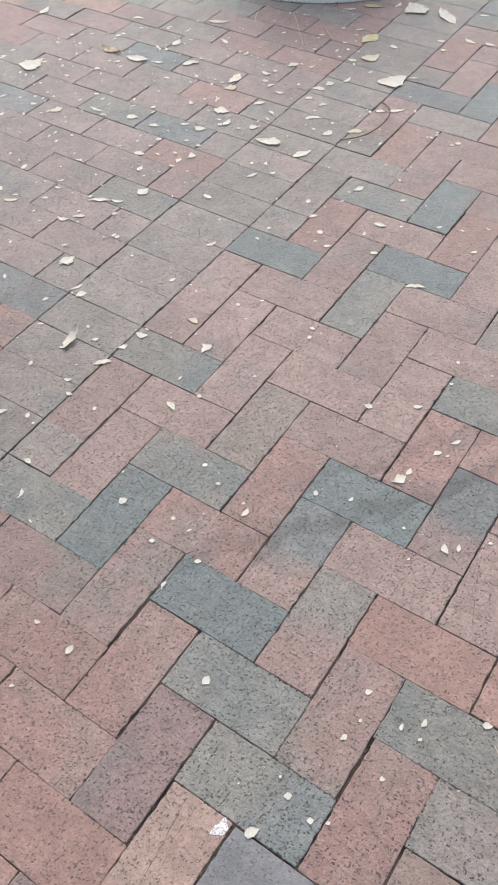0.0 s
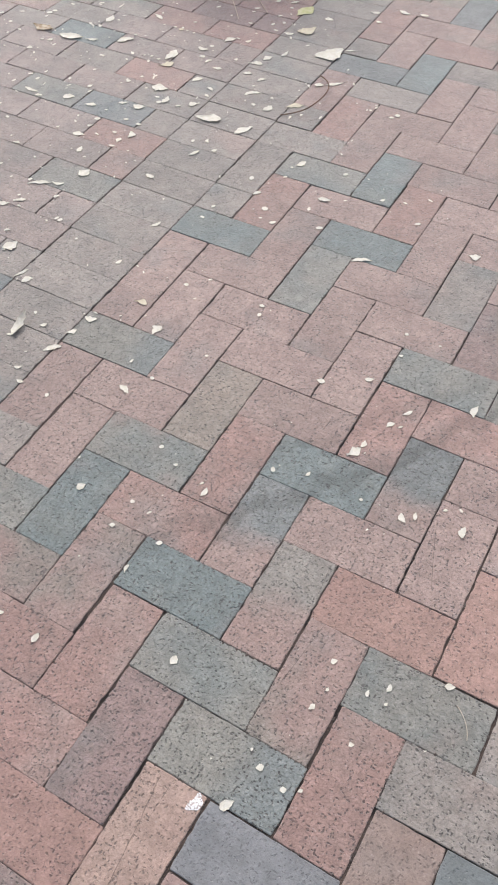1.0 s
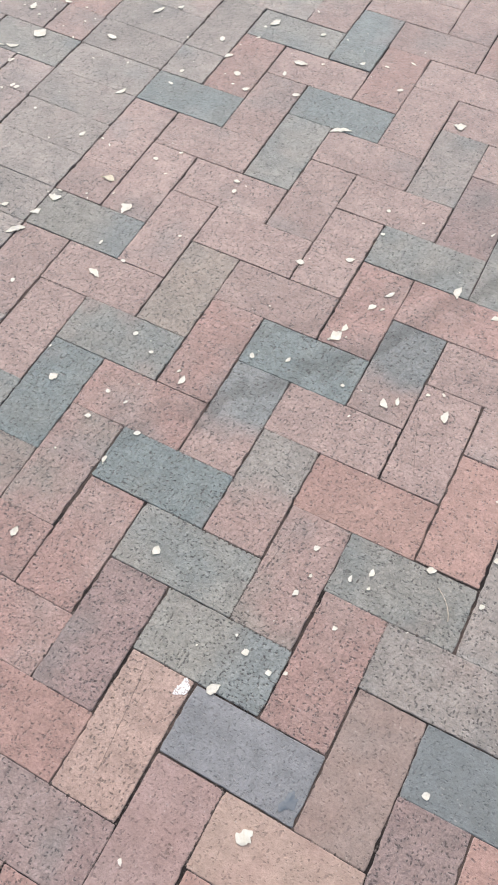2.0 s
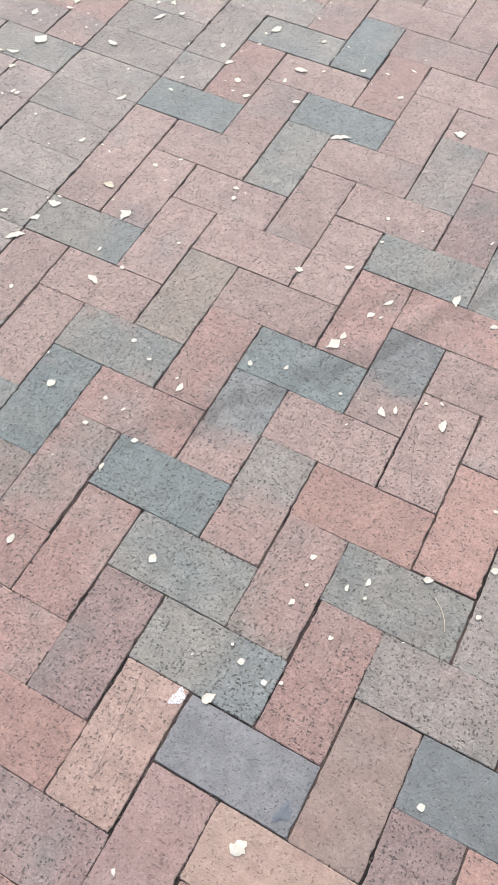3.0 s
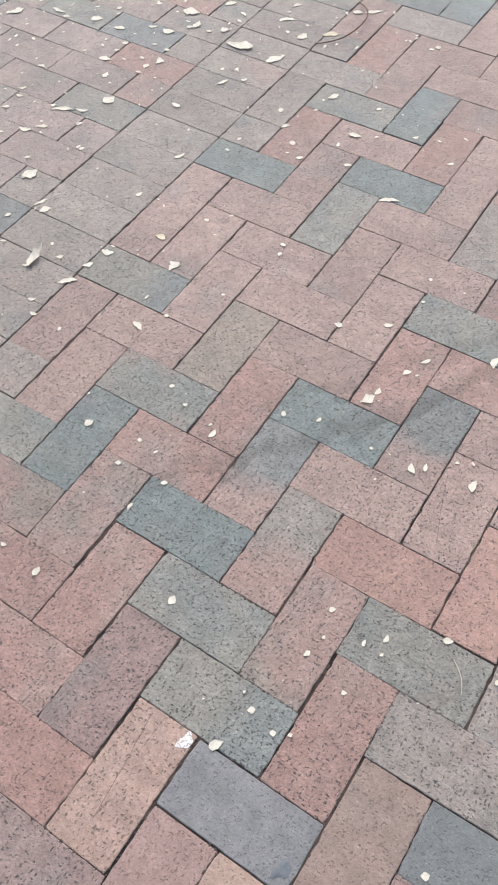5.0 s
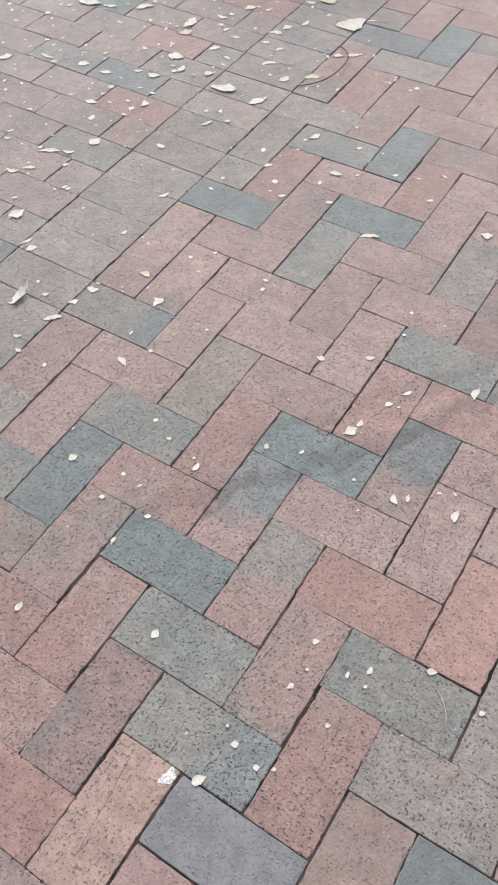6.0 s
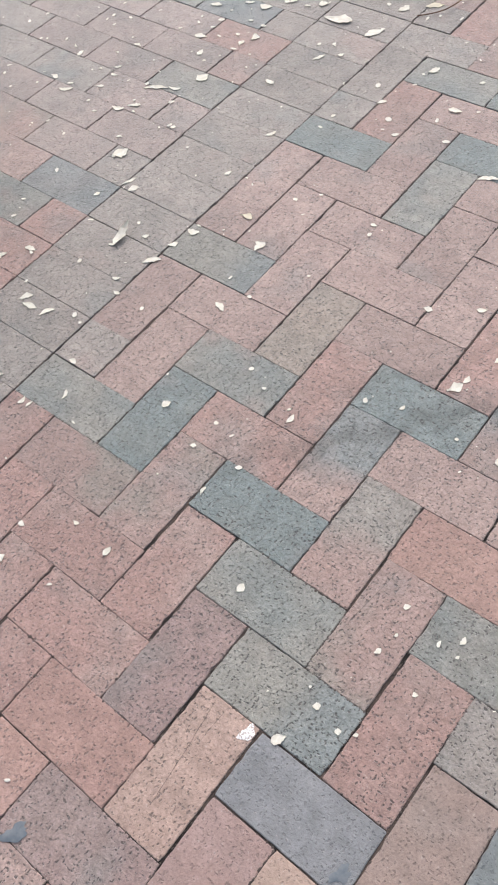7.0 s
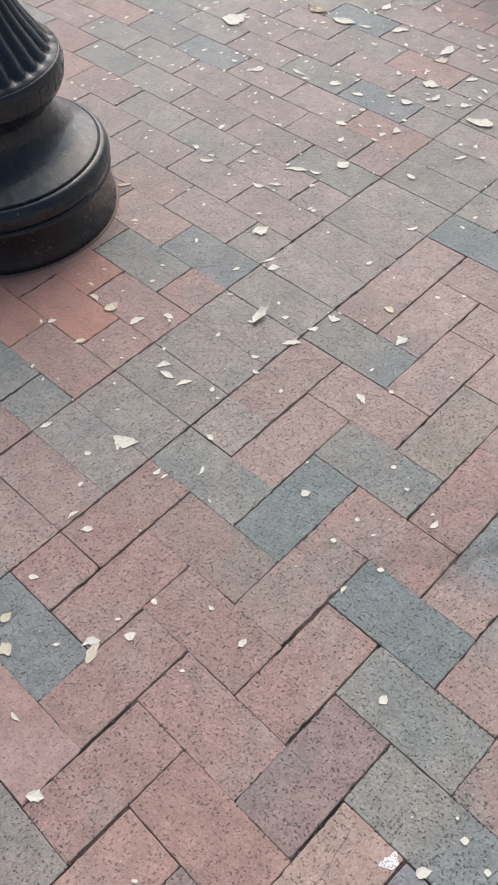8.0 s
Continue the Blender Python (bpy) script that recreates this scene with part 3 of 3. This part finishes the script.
dry_leaf(-0.451, 1.392, 0.0135, 0.0082, 48, PALE)
dry_leaf(-0.454, 1.676, 0.0120, 0.0102, 5, PALE)
dry_leaf(-0.516, 1.684, 0.0091, 0.0058, -6, PALE)
dry_leaf(-0.519, 1.146, 0.0164, 0.0097, 38, PALE)
dry_leaf(-0.283, 1.116, 0.0448, 0.0107, 29, PALE)
dry_leaf(-0.332, 1.340, 0.0135, 0.0079, 48, PALE)
dry_leaf(-0.405, 0.889, 0.0122, 0.0083, 9, PALE)
dry_leaf(-0.204, 0.756, 0.0171, 0.0115, 7, PALE)
dry_leaf(-0.124, 0.805, 0.0184, 0.0088, 29, PALE)
dry_leaf(-0.095, 0.891, 0.0085, 0.0062, 45, PALE)
dry_leaf(-0.027, 0.760, 0.0214, 0.0099, 53, PALE)
dry_leaf(-0.043, 0.718, 0.0180, 0.0100, 56, PALE)
dry_leaf(-0.076, 0.630, 0.0300, 0.0201, 60, PALE)
dry_leaf(-0.069, 0.654, 0.0180, 0.0089, 87, PALE)
dry_leaf(-0.126, 0.547, 0.0126, 0.0068, 72, PALE)
dry_leaf(0.056, 0.541, 0.0198, 0.0101, -49, PALE)
dry_leaf(0.155, 0.561, 0.0241, 0.0096, 95, PALE)
dry_leaf(0.113, 0.588, 0.0092, 0.0056, 41, PALE)
dry_leaf(-0.021, 0.541, 0.0076, 0.0061, 23, PALE)
dry_leaf(0.066, 0.255, 0.0113, 0.0091, 45, PALE)
dry_leaf(0.075, 0.211, 0.0073, 0.0053, 74, PALE)
dry_leaf(0.067, 0.177, 0.0121, 0.0080, 66, PALE)
dry_leaf(0.130, 0.234, 0.0110, 0.0063, 95, PALE)
dry_leaf(0.153, 0.256, 0.0140, 0.0083, 86, PALE)
dry_leaf(0.159, 0.232, 0.0067, 0.0049, 63, PALE)
dry_leaf(0.231, 0.301, 0.0152, 0.0094, 23, PALE)
dry_leaf(0.141, 0.154, 0.0085, 0.0063, 45, PALE)
dry_leaf(0.043, 0.066, 0.0114, 0.0103, 38, PALE)
dry_leaf(0.085, 0.055, 0.0092, 0.0083, 41, PALE)
dry_leaf(0.028, 0.001, 0.0216, 0.0165, 56, PALE)
dry_leaf(0.106, 0.065, 0.0078, 0.0058, 50, PALE)
dry_leaf(0.151, -0.143, 0.0242, 0.0216, 60, PALE)
dry_leaf(0.336, 0.008, 0.0114, 0.0103, 38, PALE)
dry_leaf(0.313, 0.360, 0.0142, 0.0101, 39, PALE)
dry_leaf(0.316, 0.281, 0.0100, 0.0087, 53, PALE)
dry_leaf(0.083, 0.820, 0.0300, 0.0138, 92, PALE)
dry_leaf(-0.073, 1.246, 0.0262, 0.0197, 18, PALE)
dry_leaf(0.159, 0.793, 0.0156, 0.0110, 40, PALE)
dry_leaf(0.073, 0.554, 0.0165, 0.0063, 104, PALE)
dry_leaf(-0.025, 0.722, 0.0106, 0.0050, 49, PALE)
dry_leaf(-0.887, 2.357, 0.0774, 0.0697, 54, PALE)
dry_leaf(-0.785, 2.370, 0.1189, 0.0365, -43, PALE)
dry_leaf(-0.926, 2.110, 0.0701, 0.0408, 76, YELLOW)
dry_leaf(-0.905, 1.964, 0.0284, 0.0144, 10, PALE)
dry_leaf(-0.866, 2.006, 0.0570, 0.0341, 52, CREAM)
dry_leaf(-0.748, 1.912, 0.0842, 0.0591, 53, PALE)
dry_leaf(-0.836, 2.097, 0.0260, 0.0187, -2, PALE)
dry_leaf(-0.701, 1.950, 0.0292, 0.0073, 31, PALE)
dry_leaf(-0.889, 1.804, 0.0291, 0.0188, 63, PALE)
dry_leaf(-0.905, 1.761, 0.0386, 0.0190, 17, PALE)
dry_leaf(-0.859, 1.849, 0.0363, 0.0133, 82, PALE)
dry_leaf(-0.900, 1.704, 0.0233, 0.0145, 25, PALE)
dry_leaf(-0.693, 1.737, 0.0242, 0.0182, 24, PALE)
dry_leaf(-0.659, 1.764, 0.0462, 0.0114, 39, PALE)
dry_leaf(-0.702, 1.612, 0.0434, 0.0159, 38, CREAM)
dry_leaf(-0.444, 1.692, 0.0139, 0.0125, 30, PALE)
dry_leaf(-0.508, 1.704, 0.0143, 0.0066, 78, PALE)
dry_leaf(-0.731, 2.200, 0.0269, 0.0141, 15, PALE)
dry_leaf(-0.651, 2.240, 0.0376, 0.0165, -17, PALE)
dry_leaf(-0.696, 2.148, 0.0190, 0.0112, -3, PALE)
dry_leaf(-0.686, 2.424, 0.0260, 0.0104, 23, PALE)
dry_leaf(-1.032, 2.134, 0.0177, 0.0134, 43, PALE)
dry_leaf(-0.981, 2.150, 0.0262, 0.0134, 47, PALE)
dry_leaf(-1.038, 1.969, 0.0150, 0.0087, 4, PALE)
dry_leaf(-1.190, 1.899, 0.0117, 0.0075, 31, PALE)
dry_leaf(-1.039, 1.848, 0.0369, 0.0212, 57, PALE)
dry_leaf(-0.989, 1.869, 0.0192, 0.0128, 62, PALE)
dry_leaf(-0.990, 1.691, 0.0253, 0.0120, 9, PALE)
dry_leaf(-1.966, 1.775, 0.0508, 0.0274, 100, PALE)
dry_leaf(-1.649, 1.881, 0.0370, 0.0184, 19, PALE)
dry_leaf(-1.401, 1.984, 0.0617, 0.0197, 27, PALE)
dry_leaf(-1.083, 2.269, 0.0386, 0.0152, 31, PALE)
dry_leaf(-0.958, 2.365, 0.0370, 0.0119, 88, PALE)
dry_leaf(-1.022, 2.322, 0.0633, 0.0245, 16, YELLOW)
dry_leaf(-0.593, 2.249, 0.0282, 0.0138, -6, PALE)


def crumbs(amount):
    """Bits of leaf too small to count, thickest towards the concrete base."""
    verts, faces = [], []
    while len(faces) < amount:
        ahead, side = litter_rng.uniform(-4, 34), litter_rng.uniform(-9, 12)
        if litter_rng.random() > 0.05 + 0.95 * (max(ahead, 0) / 34) ** 2:
            continue
        x, y = (side - ahead) / 2 * U, (side + ahead) / 2 * U
        if math.hypot(x + 1.498, y - 0.487) < 0.26 or math.hypot(x + 1.44, y - 2.652) < 0.5:
            continue
        size, turn, n = (0.0013 + 0.0052 * litter_rng.random() ** 2) * (1 + max(ahead, 0) / 50), litter_rng.uniform(0, 6.28), len(verts)
        slim = litter_rng.uniform(0.3, 0.8)
        for k in range(6):
            a = math.tau * k / 6
            r = size * litter_rng.uniform(0.7, 1.2)
            px, py = r * math.cos(a), r * slim * math.sin(a)
            verts.append((x + px * math.cos(turn) - py * math.sin(turn), y + px * math.sin(turn) + py * math.cos(turn), litter_rng.uniform(0.0012, 0.0022)))
        faces.append(tuple(range(n, n + 6)))
    tagged(new("leaf_crumbs", mesh_of("leaf_crumbs", verts, faces, PALE)), "tiny pale crumbs of dry leaf strewn over the paving", "leaf litter", kind="stuff")


crumbs(620)
blot("grime_spot", 1.8 * U, -0.8 * U, 0.0115, GRIME, "dark blue-grey grime spot on the slate-coloured brick", "grime spot")


# ---- brick paving ----
COLOURS = """
............K...U...........
............K...............
........R.R.K...............
.......D.D.DK.KP............
......K.R.R.K.U.B...........
.....K.H.H.HK..K.P..........
....K.B.H.H.K.P.P.P.........
...H.H.K.R.KK.KR.P.P........
..K.H.H.H.K.K.K.P.P.........
...K.H.G.U.KK..G.B.P........
..G.U.H.H.R.K.K.P.R.P.......
...K.H.H.H.MK.KR.B.P.P......
....K.H.H.G.K.B.P.P.K.P.....
.....K.K.H.HK..P.G.P.D......
....H.H.H.H.K.P.P.P.G.G.....
.....H.M.H.KK.PP.P.P.R.P....
......M.P.U.K.W.P.P.R.P.....
.........G.RK..P.A.B.F.P....
........T.R.K.P.G.R.P.P.B...
.......T.T.RK.KP.R.F.O.O.O..
........T.R.K.G.B.B.V.G.K...
.........G.GK..M.M.G.M.K....
..........R.P.R.R.R.W.R.C...
.........G.RP.RR.R.D.S.N....
..............U.R.O.Y.E.D...
...............Q.R.D.Q......
................K.O.R.......
............................
"""
TOP = 22
PLAN = {}
for n, line in enumerate(COLOURS.strip("\n").splitlines()):
    for k, letter in enumerate(line.ljust(28)):
        PLAN[(k - 21, TOP - n)] = letter


def brick_mesh(name, length, width, fine=False, worn=(1.0, 1.0)):
    """A paver with a ragged, worn outline; its top lies at height 0. worn: how much its ends and its long sides have lost."""
    a, b = length / 2, width / 2
    corner = 0.002
    steps, turns = (18, 9) if fine else (6, 3)
    ring = [((2 * k / steps - 1) * (a - corner), -b) for k in range(steps + 1)] + [(a, (2 * k / turns - 1) * (b - corner)) for k in range(turns + 1)]
    ring += [(-x, -y) for x, y in ring]
    top = []
    for x, y in ring:
        extent = min(abs(random.gauss(0, 0.0006)) + (0.0016 if random.random() < 0.12 else 0), 0.0028)
        long_side = abs(abs(y) - b) < 1e-6
        extent *= worn[1] if long_side else worn[0]
        inner = long_side and abs(x) < a - 2 * corner
        top.append((x + random.uniform(-0.004, 0.004) * inner - (0 if long_side else math.copysign(extent, x)), y - math.copysign(extent, y) * long_side, random.uniform(-0.0005, 0.0)))
    # the arris is rounded off by wear: a flat top, a sloping rim, and the sides
    flat = [(x - math.copysign(min(random.uniform(0.0005, 0.0016), abs(x)), x) * (abs(abs(x) - a) < 0.004), y - math.copysign(min(random.uniform(0.0005, 0.0016), abs(y)), y) * (abs(abs(y) - b) < 0.004), 0.0) for x, y, z in top]
    rim = [(x, y, z - 0.0003) for x, y, z in top]
    low = [(x * (a + 0.0004) / a, y * (b + 0.0004) / b, -0.009) for x, y in ring]
    count = len(ring)
    faces = [tuple(range(count))]
    for step in (0, count):
        faces += [(step + (k + 1) % count, step + k, step + count + k, step + count + (k + 1) % count) for k in range(count)]
    return mesh_of(name, flat + rim + low, faces, CLAY["R"])


def lay():
    """The pavers as (i, j, across, along): herringbone, a header band, and running bond beyond it."""
    rows = []
    for j in range(-30, 42):
        for i in range(-6, 34):
            if (i + 1 + j) % 4 == 0:
                rows.append((i, j, 2, 1))
        if (-8 + 1 + j) % 4 == 0:
            rows.append((-7, j, 1, 1))
        if (-7 + 1 + j) % 4 == 0:
            rows.append((-7, j, 2, 1))
        rows.append((-9, j, 2, 1))
        if j % 2:
            rows.append((-10, j, 1, 1))
        rows += [(i, j, 2, 1) for i in range(-12 if j % 2 else -11, -46, -2)]
    for i in range(-7, 34):
        for j in range(-30, 42):
            if (j - 1 + i) % 4 == 0:
                rows.append((i, j, 1, 2))
    return rows


def drift(x, y):
    """How the courses wander from a true grid: lean, stretch along y and x, and shift in metres along x and y."""
    across = min(max(x + 1.6, -3.4), 4.6)
    fade = min(max((4.0 - y) / 3.5, 0.0), 1.0) if y > -6 else max(0.0, 1 + (y + 6) / 6)
    inside = 1.0 if -3.4 < x + 1.6 < 4.6 else 0.0
    slope = -1 / 3.5 if 0.5 < y < 4.0 else 0.0
    beyond, up = max(-5.5 - x, 0.0), min(max((y - 3) / 5, 0.0), 1.0)
    out = min(max(-7 - x, 0.0), 14.0)
    dx = -U * 0.025 * beyond
    dy = U * (0.018 * out * up + 0.012 * max(0.0, y - 9) * min(beyond / 3, 1.0))
    lean = -0.0019 * fade * inside / U - (0.018 * up if -21 < x < -7 else 0.0)
    return lean, 1 - 0.0019 * across * slope / U + (0.012 if y > 9 and x < -7 else 0.0) + (0.018 * out / 5 if 3 < y < 8 else 0.0), 1.025 if x < -5.5 else 1.0, dx, dy - 0.0019 * across * fade


pavement = tagged(new("pavement"), "red, grey and blue clay brick paving in herringbone with a grey header band", "pavement", kind="structure")
SIZES = {(2, 1): (2 * U - 0.0015, U - 0.0003), (1, 2): (2 * U - 0.0004, U - 0.0016), (1, 1): (U - 0.0015, U - 0.0003)}
WORN = {(2, 1): (1.0, 0.35), (1, 2): (0.35, 1.0), (1, 1): (1.0, 0.35)}
FINE = {size: [brick_mesh("brick", *SIZES[size], True, WORN[size]) for k in range(10)] for size in SIZES}
COARSE = {size: [brick_mesh("brick", *SIZES[size], False, WORN[size]) for k in range(8)] for size in SIZES}
rng = random.Random(7)
REST = "RRRRPPPOMMKKKGGB"
far_verts, far_faces, far_slots = [], [], []
letters = sorted(CLAY)
for i, j, w, h in lay():
    ahead, side = j + h / 2 - i - w / 2, j + h / 2 + i + w / 2
    letter = PLAN.get((i, j), " ")
    if letter not in CLAY:
        letter = rng.choice("KKKGM" if i == -9 else REST)
    turn = (90 if h == 2 else 0) + (0 if letter in "FVW" else rng.choice((0, 180))) + rng.gauss(0, 0.17)
    lean, tall, wide, aside, drop = drift(i + w / 2, j + h / 2)
    m = pose((i + w / 2) * U + aside + rng.gauss(0, 0.00045), (j + h / 2) * U + drop + rng.gauss(0, 0.00045), rng.gauss(-0.0003, 0.0003), rng.gauss(0, 0.13), rng.gauss(0, 0.08), turn + math.degrees(lean))
    m = m @ Matrix.Diagonal((tall, wide, 1.0, 1.0) if h == 2 else (wide, tall, 1.0, 1.0))
    if letter == "S":  # a loose paver, laid with wider joints
        m = m @ Matrix.Diagonal((0.984, 0.965, 1.0, 1.0))
    near = -5 < ahead < 33.5 and -11.6 + max(0, ahead - 18) * 0.25 < side < 7.2 + ahead * 0.2
    data = rng.choice((FINE if near else COARSE)[(w, h)])
    if near:
        ob = part("brick" if w * h == 2 else "half_brick", data, pavement)
        ob.matrix_basis = m
        ob.material_slots[0].link = "OBJECT"
        ob.material_slots[0].material = CLAY[letter]
    else:
        n = len(far_verts)
        far_verts += [tuple(m @ v.co) for v in data.vertices]
        far_faces += [tuple(n + v for v in p.vertices) for p in data.polygons]
        far_slots += [letters.index(letter)] * len(data.polygons)
rest = mesh_of("outer_bricks", far_verts, far_faces)
for letter in letters:
    rest.materials.append(CLAY[letter])
rest.polygons.foreach_set("material_index", far_slots)
tagged(part("outer_bricks", rest, pavement, "more clay bricks of the same paving"), kind="stuff")


# ---- cracks in single bricks ----
def crack(points, width):
    """A hairline crack along a wavering line on a brick's face."""
    verts, faces = [], []
    steps = 7
    for (x0, y0), (x1, y1) in zip(points, points[1:]):
        for k in range(steps + 1):
            t = k / steps
            x, y = (x0 + (x1 - x0) * t) * U + rng.gauss(0, 0.0003), (y0 + (y1 - y0) * t) * U
            w = width * rng.uniform(0.3, 1.0)
            n = len(verts)
            verts += [(x - w, y, 0.0004), (x + w, y, 0.0004)]
            if k:
                faces.append((n - 2, n - 1, n + 1, n))
    part("crack", mesh_of("crack", verts, faces, CRACK), pavement)


crack([(-0.71, -0.08), (-0.62, -0.8), (-0.55, -1.6)], 0.00042)
crack([(-0.52, -0.06), (-0.54, -0.6)], 0.0003)
crack([(-0.1, 3.96), (-0.04, 3.3)], 0.0004)
crack([(0.26, 2.95), (0.17, 2.3), (0.08, 1.65)], 0.0004)
crack([(1.06, 5.55), (1.25, 4.9), (1.46, 4.3)], 0.0004)


# ---- grit in the joints ----
def joint_grit():
    """Dark crumbs of dirt lodged along the joints, which fray the bricks' edges."""
    verts, faces = [], []
    for i, j, w, h in lay():
        ahead, side = j + h / 2 - i - w / 2, j + h / 2 + i + w / 2
        if not (-5 < ahead < 26 and -12 < side < 13):
            continue
        dirty = rng.random() ** 2
        lean, tall, wide, aside, drop = drift(i + w / 2, j + h / 2)
        mid_x, mid_y = (i + w / 2) * U, (j + h / 2) * U
        for k in range(int(14 + 75 * dirty)):
            upright = rng.random() < 0.6
            x = (i + rng.gauss(0, 0.009)) * U if upright else (i + rng.uniform(0, w)) * U
            y = (j + rng.uniform(0, h)) * U if upright else (j + rng.gauss(0, 0.005)) * U
            x, y = mid_x + aside + (x - mid_x) * wide - (y - mid_y) * lean, mid_y + drop + (y - mid_y) * tall + (x - mid_x) * lean
            r, n = 0.0006 + 0.0016 * rng.random() ** 2, len(verts)
            high = rng.uniform(0.4, 0.8)
            for dx, dy, dz in ((1, 0, 0), (0, 1, 0), (-1, 0, 0), (0, -1, 0), (0, 0, high)):
                f = rng.uniform(0.6, 1.3)
                verts.append((x + dx * r * f, y + dy * r * f * 1.4, -0.0006 + dz * r * f))
            faces += [(n, n + 1, n + 4), (n + 1, n + 2, n + 4), (n + 2, n + 3, n + 4), (n + 3, n, n + 4)]
    tagged(part("joint_grit", mesh_of("joint_grit", verts, faces, CRACK), pavement, "dark dirt crumbs lodged in the joints"), kind="stuff")


joint_grit()
